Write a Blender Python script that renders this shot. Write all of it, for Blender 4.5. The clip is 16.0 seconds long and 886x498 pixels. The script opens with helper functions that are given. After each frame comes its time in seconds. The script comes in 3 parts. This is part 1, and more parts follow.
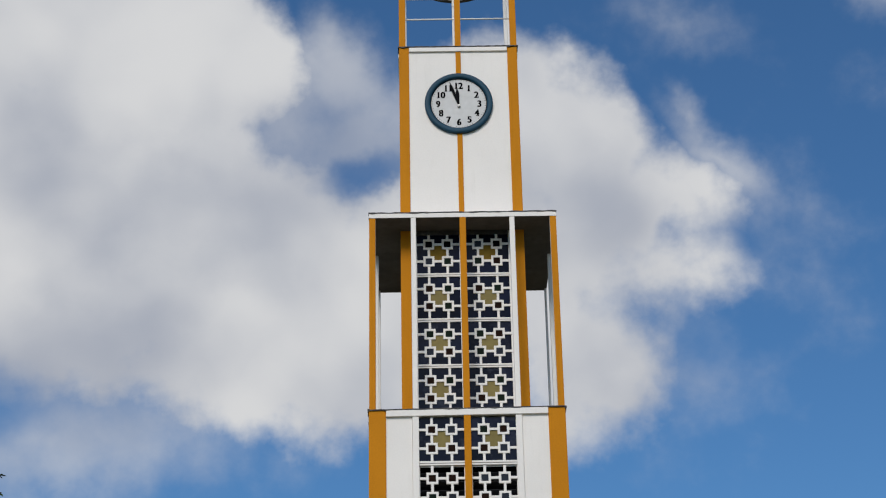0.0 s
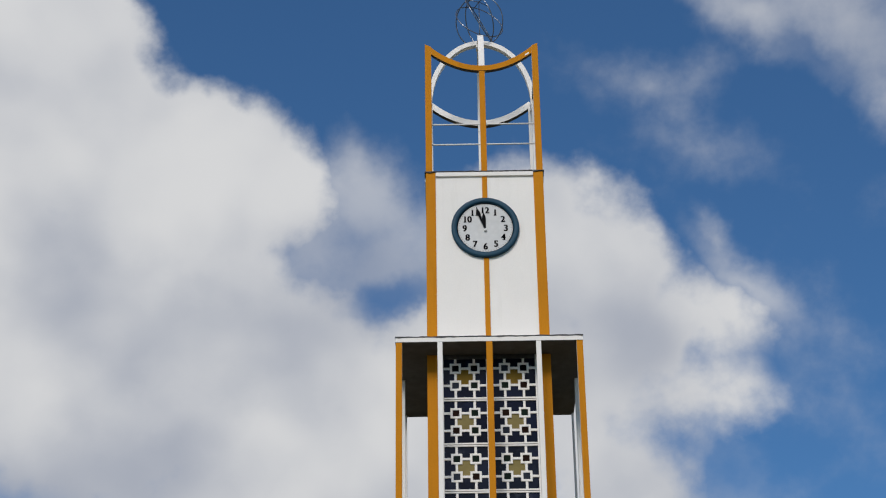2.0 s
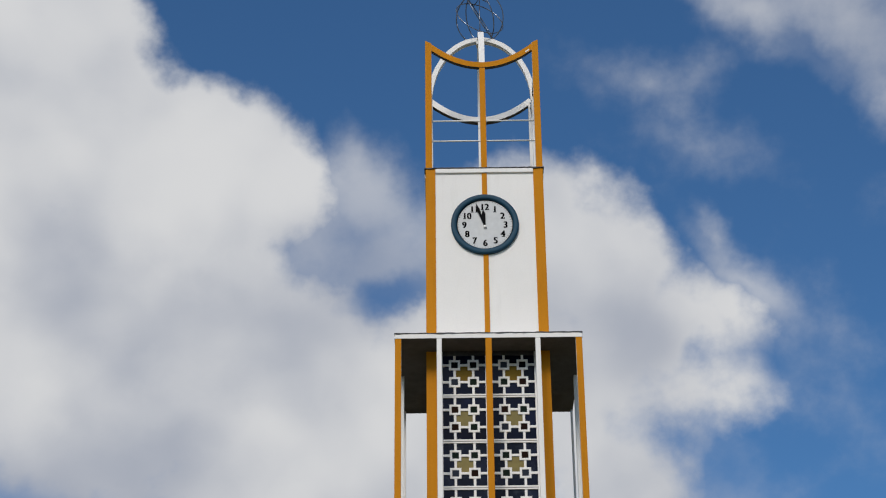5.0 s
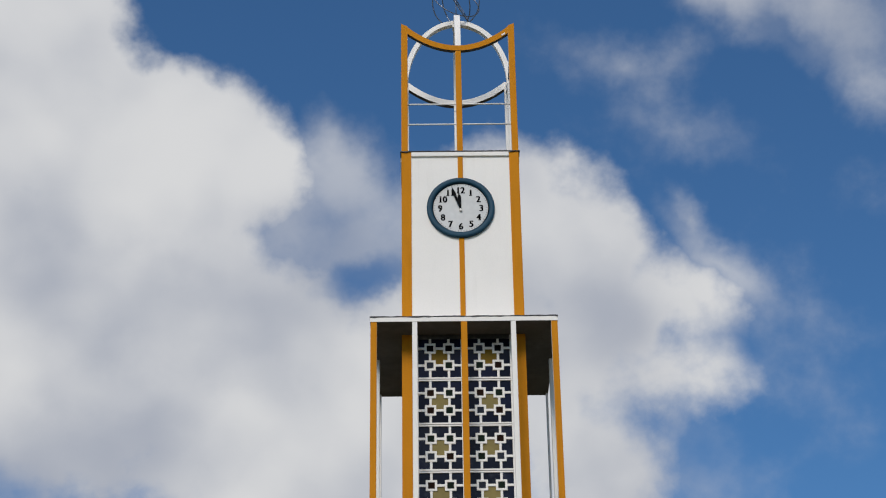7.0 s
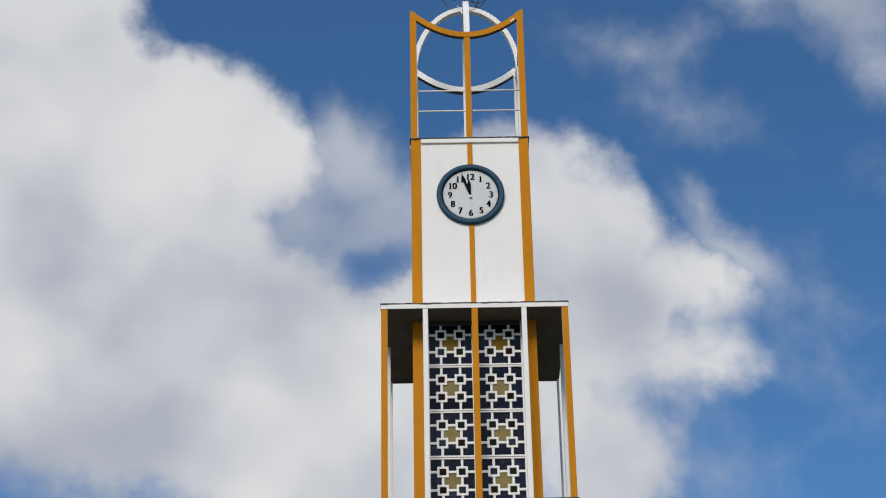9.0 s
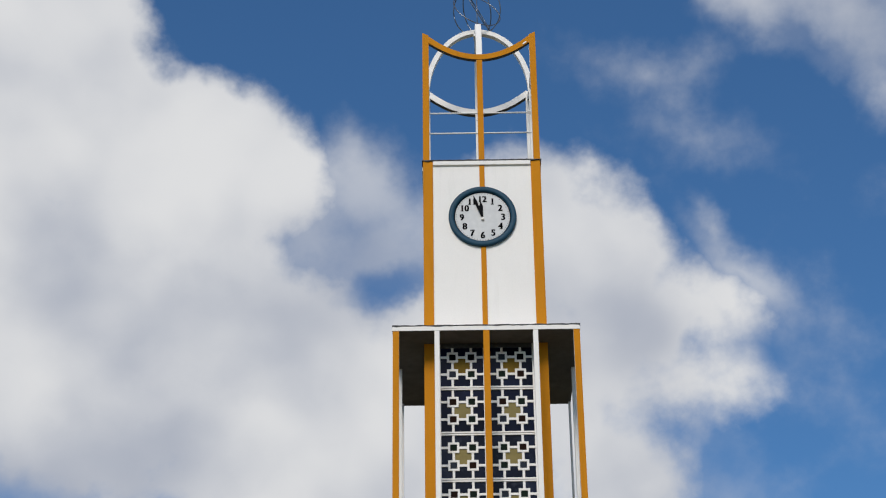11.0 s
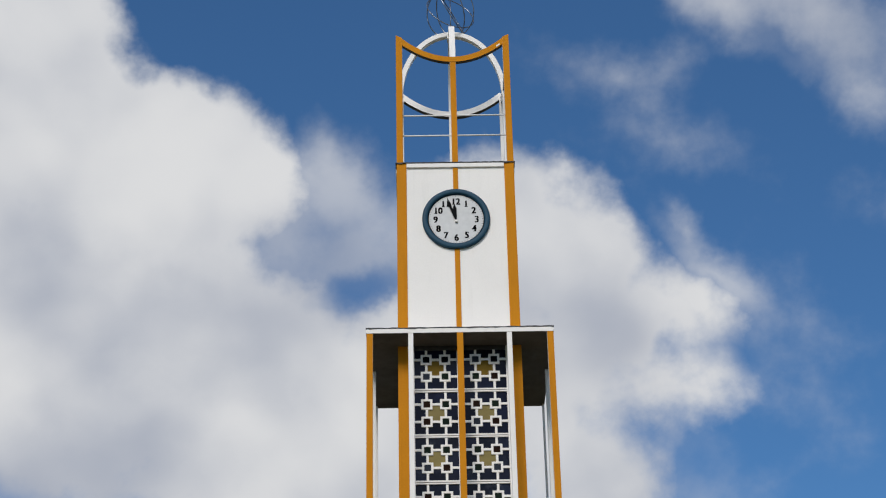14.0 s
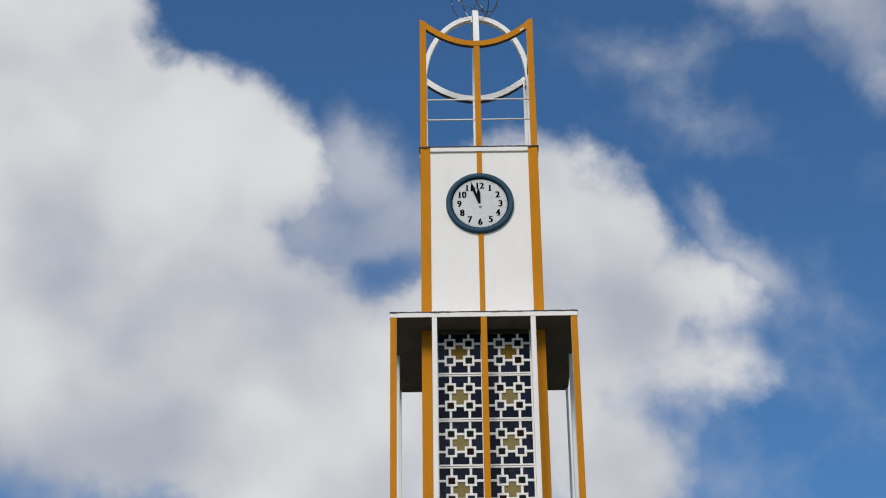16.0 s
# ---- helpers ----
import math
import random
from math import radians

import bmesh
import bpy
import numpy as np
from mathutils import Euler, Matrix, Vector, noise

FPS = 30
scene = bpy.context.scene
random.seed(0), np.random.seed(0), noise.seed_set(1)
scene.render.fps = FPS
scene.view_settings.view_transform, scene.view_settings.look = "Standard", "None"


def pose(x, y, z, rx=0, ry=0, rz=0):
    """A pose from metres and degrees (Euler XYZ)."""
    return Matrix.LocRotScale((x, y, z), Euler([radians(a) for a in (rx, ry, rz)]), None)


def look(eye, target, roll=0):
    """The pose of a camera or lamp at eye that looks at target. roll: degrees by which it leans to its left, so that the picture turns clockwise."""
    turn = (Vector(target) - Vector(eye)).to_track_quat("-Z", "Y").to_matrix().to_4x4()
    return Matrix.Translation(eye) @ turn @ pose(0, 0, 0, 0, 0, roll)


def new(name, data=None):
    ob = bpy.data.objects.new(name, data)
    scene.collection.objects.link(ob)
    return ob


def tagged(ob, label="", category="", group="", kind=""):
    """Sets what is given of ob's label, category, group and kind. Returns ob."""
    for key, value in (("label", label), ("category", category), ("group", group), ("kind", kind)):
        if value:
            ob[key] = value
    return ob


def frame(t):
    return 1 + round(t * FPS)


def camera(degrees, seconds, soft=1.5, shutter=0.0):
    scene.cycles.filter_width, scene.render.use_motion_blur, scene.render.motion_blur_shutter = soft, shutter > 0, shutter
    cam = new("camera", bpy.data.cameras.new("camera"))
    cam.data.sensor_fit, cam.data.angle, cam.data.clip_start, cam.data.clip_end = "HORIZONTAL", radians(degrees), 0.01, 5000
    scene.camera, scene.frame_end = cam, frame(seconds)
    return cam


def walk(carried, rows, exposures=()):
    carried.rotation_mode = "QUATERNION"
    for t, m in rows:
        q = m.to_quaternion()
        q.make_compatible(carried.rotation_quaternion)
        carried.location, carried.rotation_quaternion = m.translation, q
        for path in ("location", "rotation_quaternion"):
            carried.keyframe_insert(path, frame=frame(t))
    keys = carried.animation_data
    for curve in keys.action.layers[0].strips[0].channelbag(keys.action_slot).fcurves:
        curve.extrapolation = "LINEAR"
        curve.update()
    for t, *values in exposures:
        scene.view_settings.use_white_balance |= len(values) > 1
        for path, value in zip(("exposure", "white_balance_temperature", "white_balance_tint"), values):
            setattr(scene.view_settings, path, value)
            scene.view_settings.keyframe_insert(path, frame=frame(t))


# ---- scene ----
# ---- camera ----
EYE = Vector((-0.717, -34.12, 1.65))
Z0 = 17.298          # height of the gallery roof above the ground

cam = camera(26.64, 16.0, 1.15)
PATH = [  # seconds, heading, tilt and lean in degrees
    (0, 0.587, 24.767, -1.073), (0.5, 0.655, 25.993, -1.019), (1, 0.471, 26.652, -0.795), (1.5, 0.311, 27.525, -0.914),
    (2, -0.259, 28.577, -0.721), (2.5, -0.329, 28.721, -0.551), (3, -0.154, 28.755, -0.482), (3.2, 0.015, 28.522, -0.444),
    (5.3, -0.350, 28.470, -0.620), (5.5, -0.386, 28.470, -0.882), (6, -0.464, 28.242, -0.747), (6.5, -0.487, 28.155, -0.527), (7, 0.592, 27.952, -0.825),
    (7.5, 1.205, 27.830, -1.049), (8, 0.665, 28.108, -1.223), (8.5, 0.387, 27.588, -1.069), (9, 0.234, 27.549, -1.010), (9.2, 0.205, 27.550, -1.02),
    (11.3, -0.184, 28.273, -0.66), (11.5, 0.097, 28.164, -0.684), (12, 0.791, 27.949, -0.985), (12.5, 0.994, 27.872, -1.320), (13, 0.916, 28.265, -1.484),
    (13.5, 0.827, 28.354, -1.207), (14, 0.751, 28.293, -1.173), (14.5, 0.565, 28.245, -1.025), (15, 0.298, 28.217, -0.960),
    (15.5, 0.077, 27.970, -0.803), (16, -0.082, 27.821, -0.753),
]


def facing(yaw, tilt):
    y, p = radians(yaw), radians(tilt)
    return Vector((math.sin(y) * math.cos(p), math.cos(y) * math.cos(p), math.sin(p)))


walk(cam, [(t, look(EYE, EYE + facing(y, p) * 30, r)) for t, y, p, r in PATH],
     exposures=[(0, -0.08), (6.5, -0.07), (8, -0.02), (9, 0.02), (11.5, 0.05), (13.5, 0.02), (16, 0.0)])

# ---- sky, sun ----
SUN_EL, SUN_AZ = 38.0, 193.0     # elevation; compass bearing with +y as north
world = bpy.data.worlds.new("sky")
scene.world = world
world.use_nodes = True
wn, wl = world.node_tree.nodes, world.node_tree.links
wn.clear()


def wmath(op, a, b=0.0, c=0.0):
    n = wn.new("ShaderNodeMath")
    n.operation = op
    for i, v in enumerate((a, b, c)):
        if isinstance(v, (int, float)):
            n.inputs[i].default_value = v
        else:
            wl.new(v, n.inputs[i])
    return n.outputs[0]


def wvec(op, a, b):
    n = wn.new("ShaderNodeVectorMath")
    n.operation = op
    for i, v in enumerate((a, b)):
        if isinstance(v, (tuple, Vector)):
            n.inputs[i].default_value = v
        else:
            wl.new(v, n.inputs[i])
    return n.outputs["Value"] if op in ("DOT_PRODUCT", "LENGTH") else n.outputs[0]


def wnoise(vec, scale, detail, rough=0.55, colour=False):
    n = wn.new("ShaderNodeTexNoise")
    wl.new(vec, n.inputs["Vector"])
    n.inputs["Scale"].default_value, n.inputs["Detail"].default_value = scale, detail
    n.inputs["Roughness"].default_value = rough
    return n.outputs["Color" if colour else "Fac"]


def wsmooth(v, lo, hi, out0=0.0, out1=1.0):
    n = wn.new("ShaderNodeMapRange")
    n.interpolation_type = "SMOOTHSTEP"
    wl.new(v, n.inputs[0])
    for i, x in enumerate((lo, hi, out0, out1)):
        n.inputs[i + 1].default_value = x
    return n.outputs[0]


def wmix(f, a, b):
    n = wn.new("ShaderNodeMix")
    n.data_type = "RGBA"
    for s, v in ((n.inputs[0], f), (n.inputs[6], a), (n.inputs[7], b)):
        if isinstance(v, tuple):
            s.default_value = (*v, 1)
        elif isinstance(v, float):
            s.default_value = v
        else:
            wl.new(v, s)
    return n.outputs[2]


direction = wn.new("ShaderNodeTexCoord").outputs["Generated"]
# cloud chart: degrees-like units to the right of and above the bearing of the tower's clock
fwd = facing(0.665, 28.108)
side = Vector((math.cos(radians(0.665)), -math.sin(radians(0.665)), 0))
up = side.cross(fwd)
lean = radians(-1.223)
side, up = side * math.cos(lean) + up * math.sin(lean), up * math.cos(lean) - side * math.sin(lean)
K = 33.1             # chart units per unit of the tangent: one unit is about 1.73 degrees
comb = wn.new("ShaderNodeCombineXYZ")
wl.new(wmath("MULTIPLY", wvec("DOT_PRODUCT", direction, side), K), comb.inputs[0])
wl.new(wmath("MULTIPLY", wvec("DOT_PRODUCT", direction, up), K), comb.inputs[1])
wl.new(wmath("MULTIPLY", wvec("DOT_PRODUCT", direction, fwd), K * 0.5), comb.inputs[2])
chart = comb.outputs[0]
# turbulent edges: three sizes of displacement
w1 = wvec("SUBTRACT", wnoise(chart, 0.55, 2, 0.5, True), (0.5, 0.5, 0.5))
w2 = wvec("SUBTRACT", wnoise(chart, 2.0, 3, 0.55, True), (0.5, 0.5, 0.5))
w3 = wvec("SUBTRACT", wnoise(chart, 6.5, 4, 0.6, True), (0.5, 0.5, 0.5))
warp = wvec("ADD", chart, wvec("MULTIPLY", w1, (0.8, 0.8, 0.0)))
warp = wvec("ADD", warp, wvec("MULTIPLY", w2, (0.44, 0.44, 0.0)))
warp = wvec("ADD", warp, wvec("MULTIPLY", w3, (0.065, 0.065, 0.0)))
flat = wvec("MULTIPLY", warp, (1, 1, 0))


def puff(x, y, rx, ry, turn=0.0, weight=1.0):
    """One swelling of a cloud bank: centre and radii in chart units, weight at its middle."""
    n = wn.new("ShaderNodeMapping")
    n.vector_type = "TEXTURE"
    n.inputs["Location"].default_value = (x, y, 0)
    n.inputs["Rotation"].default_value = (0, 0, radians(turn))
    n.inputs["Scale"].default_value = (rx, ry, 1)
    wl.new(flat, n.inputs["Vector"])
    return wmath("SUBTRACT", weight, wmath("MULTIPLY", wvec("LENGTH", n.outputs[0], (0, 0, 0)), weight))


def bank(puffs, soft=0.25):
    total = puffs[0]
    for q in puffs[1:]:
        total = wmath("SMOOTH_MAX", total, q, soft)
    return total


# the large bank beside the tower, the one behind it, a thin veil between them and high streaks
west = bank([puff(-7.3, 2.9, 2.5, 2.9), puff(-8.9, 5.8, 3.4, 3.0), puff(-5.0, 1.6, 2.3, 1.95), puff(-3.7, 1.2, 1.8, 1.6, 0, 0.62),
             puff(-6.3, -1.6, 4.8, 3.6, 0, 0.9), puff(-2.6, -3.0, 3.9, 2.9, 0, 0.85), puff(-11, 0.5, 5.0, 6.0)])
east = bank([puff(1.15, 0.25, 1.9, 2.0), puff(2.45, -0.25, 1.6, 1.45), puff(1.2, -2.1, 2.8, 2.5, 0, 0.9), puff(3.8, -0.95, 1.9, 1.0, -35, 0.62),
             puff(3.2, -1.35, 1.3, 1.0, 0, 0.9), puff(4.5, -0.85, 1.4, 0.9, -38, 0.50), puff(4.1, -2.2, 1.8, 1.2, 0, 0.52), puff(2.5, -3.8, 2.2, 2.2, 0, 0.66), puff(-0.7, -1.6, 1.7, 1.1, 20, 0.9)])
veil = bank([puff(-1.9, 1.1, 1.15, 1.4, 30, 0.95), puff(-2.7, 0.2, 1.8, 1.7, 0, 0.8), puff(-1.5, 0.0, 2.0, 1.4, 25, 0.85), puff(-0.4, 0.4, 1.3, 1.2, 0, 0.7), puff(4.9, -0.3, 1.9, 0.5, -42, 0.65),
             puff(4.35, 0.5, 0.7, 0.4, -60, 0.60), puff(5.5, -1.4, 2.0, 1.0, -40, 0.22), puff(-6.5, -5.2, 5.0, 1.6, 5, 0.7), puff(4.2, -4.0, 1.6, 1.8, 0, 0.30)])
streaks = bank([puff(6.4, 4.3, 2.6, 1.3, -30, 0.8), puff(7.0, 3.1, 1.9, 0.9, -50, 0.6), puff(5.0, 4.5, 2.0, 0.8, -20, 0.7), puff(3.0, 3.2, 1.6, 0.7, -22, 0.38),
                puff(3.8, 3.2, 0.9, 0.5, 35, 0.28), puff(3.9, 2.0, 1.6, 0.7, -15, 0.26), puff(8.4, 4.6, 1.8, 1.2, -40, 0.4), puff(8.0, 0.7, 1.0, 0.5, -30, 0.15)])
gap = bank([puff(-1.45, -0.70, 0.95, 0.42, 22, 0.80), puff(-8.2, -4.5, 1.6, 0.9, 0, 0.7), puff(5.2, -1.7, 0.75, 0.4, 5, 0.55), puff(4.5, -3.5, 0.8, 0.5, -30, 0.4), puff(5.9, 3.6, 0.7, 0.3, -35, 0.45)])
grain = wmath("SUBTRACT", wnoise(chart, 0.9, 8, 0.55), 0.5)
hollow = wsmooth(wmath("ADD", gap, wmath("MULTIPLY", grain, 0.7)), -0.10, 0.70, 1.0, 0.22)
bulk = wmath("ADD", west, wmath("MULTIPLY", grain, 0.42))
fleece = wmath("ADD", east, wmath("MULTIPLY", grain, 0.62))
thin = wmath("ADD", streaks, wmath("MULTIPLY", grain, 0.8))
haze = wmath("ADD", veil, wmath("MULTIPLY", grain, 0.8))
# scattered clouds over the rest of the sky
ahead = wsmooth(wvec("DOT_PRODUCT", direction, fwd), 0.80, 0.93, 1.0, 0.0)
rest = wmath("MULTIPLY", wsmooth(wnoise(direction, 2.4, 7, 0.6), 0.47, 0.62), ahead)
cover = wmath("MAXIMUM", wmath("MAXIMUM", wsmooth(bulk, 0.04, 0.32), wsmooth(fleece, 0.02, 0.46)), wmath("MULTIPLY", wsmooth(thin, -0.05, 0.82), 0.62))
cover = wmath("MAXIMUM", cover, wmath("MULTIPLY", wsmooth(haze, -0.1, 0.8), 0.62))
cover = wmath("MAXIMUM", wmath("MULTIPLY", cover, hollow), rest)

sky = wn.new("ShaderNodeTexSky")
sky.sky_type, sky.sun_disc = "NISHITA", False
sky.sun_elevation, sky.sun_rotation = radians(SUN_EL), radians(SUN_AZ)
sky.air_density, sky.dust_density, sky.ozone_density = 1.0, 0.6, 2.0
blue = wmix(1.0, (0, 0, 0), sky.outputs[0])
blue = wvec("MULTIPLY", blue, (0.043, 0.073, 0.097))
# thick, shaded bellies of the banks
belly = bank([puff(-5.2, -1.2, 4.4, 1.9, -8), puff(-2.0, -0.4, 2.2, 1.6, 0, 0.8), puff(2.7, -1.4, 2.4, 1.5, -30, 0.55), puff(-6.8, -3.7, 3.6, 1.8, 0, 0.9), puff(2.7, -3.6, 2.4, 1.8, 0, 0.75)])
shade = wmath("ADD", wnoise(chart, 0.42, 2, 0.45), wmath("MULTIPLY", wsmooth(belly, -0.2, 1.0), -0.33))
shade = wmath("ADD", shade, wmath("MULTIPLY", wnoise(warp, 1.5, 5, 0.5), 0.10))
cloud = wmix(wsmooth(shade, 0.10, 0.73), (0.405, 0.435, 0.505), (0.70, 0.705, 0.715))
back = wn.new("ShaderNodeBackground")
wl.new(wmix(cover, blue, cloud), back.inputs[0])
back.inputs[1].default_value = 1.0
wl.new(back.outputs[0], wn.new("ShaderNodeOutputWorld").inputs[0])

sun = bpy.data.lights.new("sun", "SUN")
sun.energy, sun.angle, sun.color = 2.4, radians(22), (1.0, 0.945, 0.885)
az = radians(SUN_AZ)
sun_dir = Vector((math.sin(az) * math.cos(radians(SUN_EL)), math.cos(az) * math.cos(radians(SUN_EL)), math.sin(radians(SUN_EL))))
new("sun", sun).matrix_world = look(sun_dir * 100, (0, 0, 0))


# ---- materials ----
def material(name, colour, rough=0.6, metal=0.0, vary=0.12, grain=30.0, stain=0.0, stain_colour=(0.1, 0.09, 0.07), bump=0.1, spec=0.5,
             streak=False, per_piece=0.0):
    m = bpy.data.materials.new(name)
    m.use_nodes = True
    nt = m.node_tree
    N, L = nt.nodes, nt.links
    b = N["Principled BSDF"]
    b.inputs["Roughness"].default_value, b.inputs["Metallic"].default_value = rough, metal
    b.inputs["Specular IOR Level"].default_value = spec
    tc = N.new("ShaderNodeTexCoord")
    big = N.new("ShaderNodeTexNoise")
    big.inputs["Scale"].default_value, big.inputs["Detail"].default_value = 1.3, 5
    L.new(tc.outputs["Object"], big.inputs["Vector"])
    fine = N.new("ShaderNodeTexNoise")
    fine.inputs["Scale"].default_value, fine.inputs["Detail"].default_value = grain, 4
    L.new(tc.outputs["Object"], fine.inputs["Vector"])
    mix = N.new("ShaderNodeMath")
    mix.operation = "ADD"
    L.new(big.outputs["Fac"], mix.inputs[0]), L.new(fine.outputs["Fac"], mix.inputs[1])
    val = N.new("ShaderNodeMapRange")
    L.new(mix.outputs[0], val.inputs[0])
    for i, x in enumerate((0.7, 1.3, 1 - vary, 1 + vary)):
        val.inputs[i + 1].default_value = x
    hsv = N.new("ShaderNodeHueSaturation")
    hsv.inputs["Color"].default_value = (*colour, 1)
    L.new(val.outputs[0], hsv.inputs["Value"])
    out = hsv.outputs[0]
    if per_piece:
        info = N.new("ShaderNodeObjectInfo")
        sh = N.new("ShaderNodeMapRange")
        L.new(info.outputs["Random"], sh.inputs[0])
        for i, x in enumerate((0, 1, 1 - per_piece, 1 + per_piece)):
            sh.inputs[i + 1].default_value = x
        h2 = N.new("ShaderNodeHueSaturation")
        L.new(out, h2.inputs["Color"]), L.new(sh.outputs[0], h2.inputs["Value"])
        out = h2.outputs[0]
    if stain:
        mp = N.new("ShaderNodeMapping")
        mp.inputs["Scale"].default_value = (5, 5, 0.5) if streak else (2.5, 2.5, 2.5)
        L.new(tc.outputs["Object"], mp.inputs["Vector"])
        sn = N.new("ShaderNodeTexNoise")
        sn.inputs["Scale"].default_value, sn.inputs["Detail"].default_value, sn.inputs["Roughness"].default_value = 1.6, 8, 0.65
        L.new(mp.outputs[0], sn.inputs["Vector"])
        sr = N.new("ShaderNodeMapRange")
        L.new(sn.outputs["Fac"], sr.inputs[0])
        for i, x in enumerate((0.52, 0.78, 0.0, stain)):
            sr.inputs[i + 1].default_value = x
        mx = N.new("ShaderNodeMix")
        mx.data_type = "RGBA"
        L.new(sr.outputs[0], mx.inputs[0]), L.new(out, mx.inputs[6])
        mx.inputs[7].default_value = (*stain_colour, 1)
        out = mx.outputs[2]
    L.new(out, b.inputs["Base Color"])
    if bump:
        bp = N.new("ShaderNodeBump")
        bp.inputs["Strength"].default_value, bp.inputs["Distance"].default_value = bump, 0.01
        L.new(fine.outputs["Fac"], bp.inputs["Height"]), L.new(bp.outputs[0], b.inputs["Normal"])
    return m


WHITE = material("white_paint", (0.80, 0.763, 0.720), 0.6, vary=0.03, grain=40, stain=0.13, stain_colour=(0.42, 0.39, 0.33), streak=True, spec=0.3)
OCHRE = material("ochre_paint", (0.53, 0.203, 0.010), 0.75, vary=0.08, grain=35, stain=0.25, stain_colour=(0.27, 0.10, 0.006), streak=True, spec=0.08)
# dark mottled grey; under the crown beams this tone is painted-in shade
SOFFIT = material("dark_soffit", (0.110, 0.096, 0.084), 0.95, vary=0.2, grain=8, stain=0.6, stain_colour=(0.05, 0.043, 0.036), spec=0.1)
FLASH = material("dark_flashing", (0.035, 0.033, 0.035), 0.7, vary=0.3, grain=20, stain=0.4, stain_colour=(0.25, 0.23, 0.2))
NAVY = material("navy_glass", (0.006, 0.008, 0.021), 0.07, vary=0.25, grain=5, bump=0.04, per_piece=0.5, spec=0.16)
# the grey-blue stain patches are sky reflections painted into the lower panes' colour
NAVY_SHEEN = material("navy_glass_painted_sheen", (0.008, 0.010, 0.022), 0.12, vary=0.3, grain=5, bump=0.04, per_piece=0.5, spec=0.18, stain=0.75, stain_colour=(0.060, 0.066, 0.085))
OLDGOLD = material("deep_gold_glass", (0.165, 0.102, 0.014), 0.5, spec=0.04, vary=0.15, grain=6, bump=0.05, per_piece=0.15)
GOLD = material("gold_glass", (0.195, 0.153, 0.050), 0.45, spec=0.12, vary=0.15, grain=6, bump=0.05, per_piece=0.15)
AMBER = material("brown_glass", (0.018, 0.009, 0.006), 0.07, vary=0.2, grain=5, bump=0.02, spec=0.03)
GREEN = material("green_glass", (0.011, 0.018, 0.013), 0.07, vary=0.2, grain=5, bump=0.02, spec=0.03)
SLATE = material("grey_glass", (0.028, 0.033, 0.045), 0.07, vary=0.2, grain=5, bump=0.02, spec=0.03)
BLACKG = material("black_glass", (0.0025, 0.0025, 0.003), 0.07, vary=0.2, grain=5, bump=0.02, spec=0.02)
LOUVRE = material("louvre_grey", (0.022, 0.022, 0.025), 0.6, vary=0.3, grain=12, stain=0.5, stain_colour=(0.01, 0.01, 0.012), spec=0.2)
TEAL = material("teal_enamel", (0.010, 0.050, 0.086), 0.55, spec=0.2, vary=0.1, grain=12, stain=0.3, stain_colour=(0.02, 0.04, 0.05))
DIAL = material("dial_white", (0.51, 0.51, 0.505), 0.5, vary=0.07, grain=10, stain=0.15, stain_colour=(0.4, 0.38, 0.35))
BLACK = material("black_paint", (0.008, 0.008, 0.009), 0.85, vary=0.1, spec=0.05)
STEEL = material("grey_steel", (0.20, 0.21, 0.24), 0.3, metal=0.9, vary=0.25, grain=9, stain=0.75, stain_colour=(0.015, 0.015, 0.02))
GROUND = material("ground_dry_grass", (0.135, 0.125, 0.070), 0.95, vary=0.3, grain=3, stain=0.6, stain_colour=(0.21, 0.18, 0.13), spec=0.1)
BARK = material("bark", (0.07, 0.05, 0.035), 0.9, vary=0.3, grain=20, bump=0.5)
LEAF = material("leaf", (0.035, 0.07, 0.02), 0.55, vary=0.3, grain=4, per_piece=0.2)


# ---- mesh helpers ----
def finish(bm, bevel=0.0):
    if bevel:
        bmesh.ops.bevel(bm, geom=bm.edges[:], offset=bevel, segments=2, affect="EDGES", profile=0.6)
    bmesh.ops.recalc_face_normals(bm, faces=bm.faces)
    return bm


def part(name, bm, mat, parent=None, label=""):
    """Links a bmesh as one mesh object under a thing or a part."""
    me = bpy.data.meshes.new(name)
    bm.to_mesh(me)
    bm.free()
    for m in (mat if isinstance(mat, (list, tuple)) else (mat,)):
        me.materials.append(m)
    ob = new(name, me)
    ob.parent = parent
    if label:
        tagged(ob, label=label)
    return ob


def add_box(bm, x0, x1, y0, y1, z0, z1):
    v = [bm.verts.new(p) for p in ((x0, y0, z0), (x1, y0, z0), (x1, y1, z0), (x0, y1, z0), (x0, y0, z1), (x1, y0, z1), (x1, y1, z1), (x0, y1, z1))]
    for f in ((0, 3, 2, 1), (4, 5, 6, 7), (0, 1, 5, 4), (1, 2, 6, 5), (2, 3, 7, 6), (3, 0, 4, 7)):
        bm.faces.new([v[i] for i in f])


def box(x0, x1, y0, y1, z0, z1, bevel=0.008):
    bm = bmesh.new()
    add_box(bm, x0, x1, y0, y1, z0, z1)
    return finish(bm, bevel)


def two_tone(bm, outward, second=1, limit=0.5):
    """Faces that look along one of the outward ways keep the first paint, the rest takes the second."""
    for f in bm.faces:
        f.material_index = 0 if any(f.normal.dot(Vector(o)) > limit for o in outward) else second
    return bm


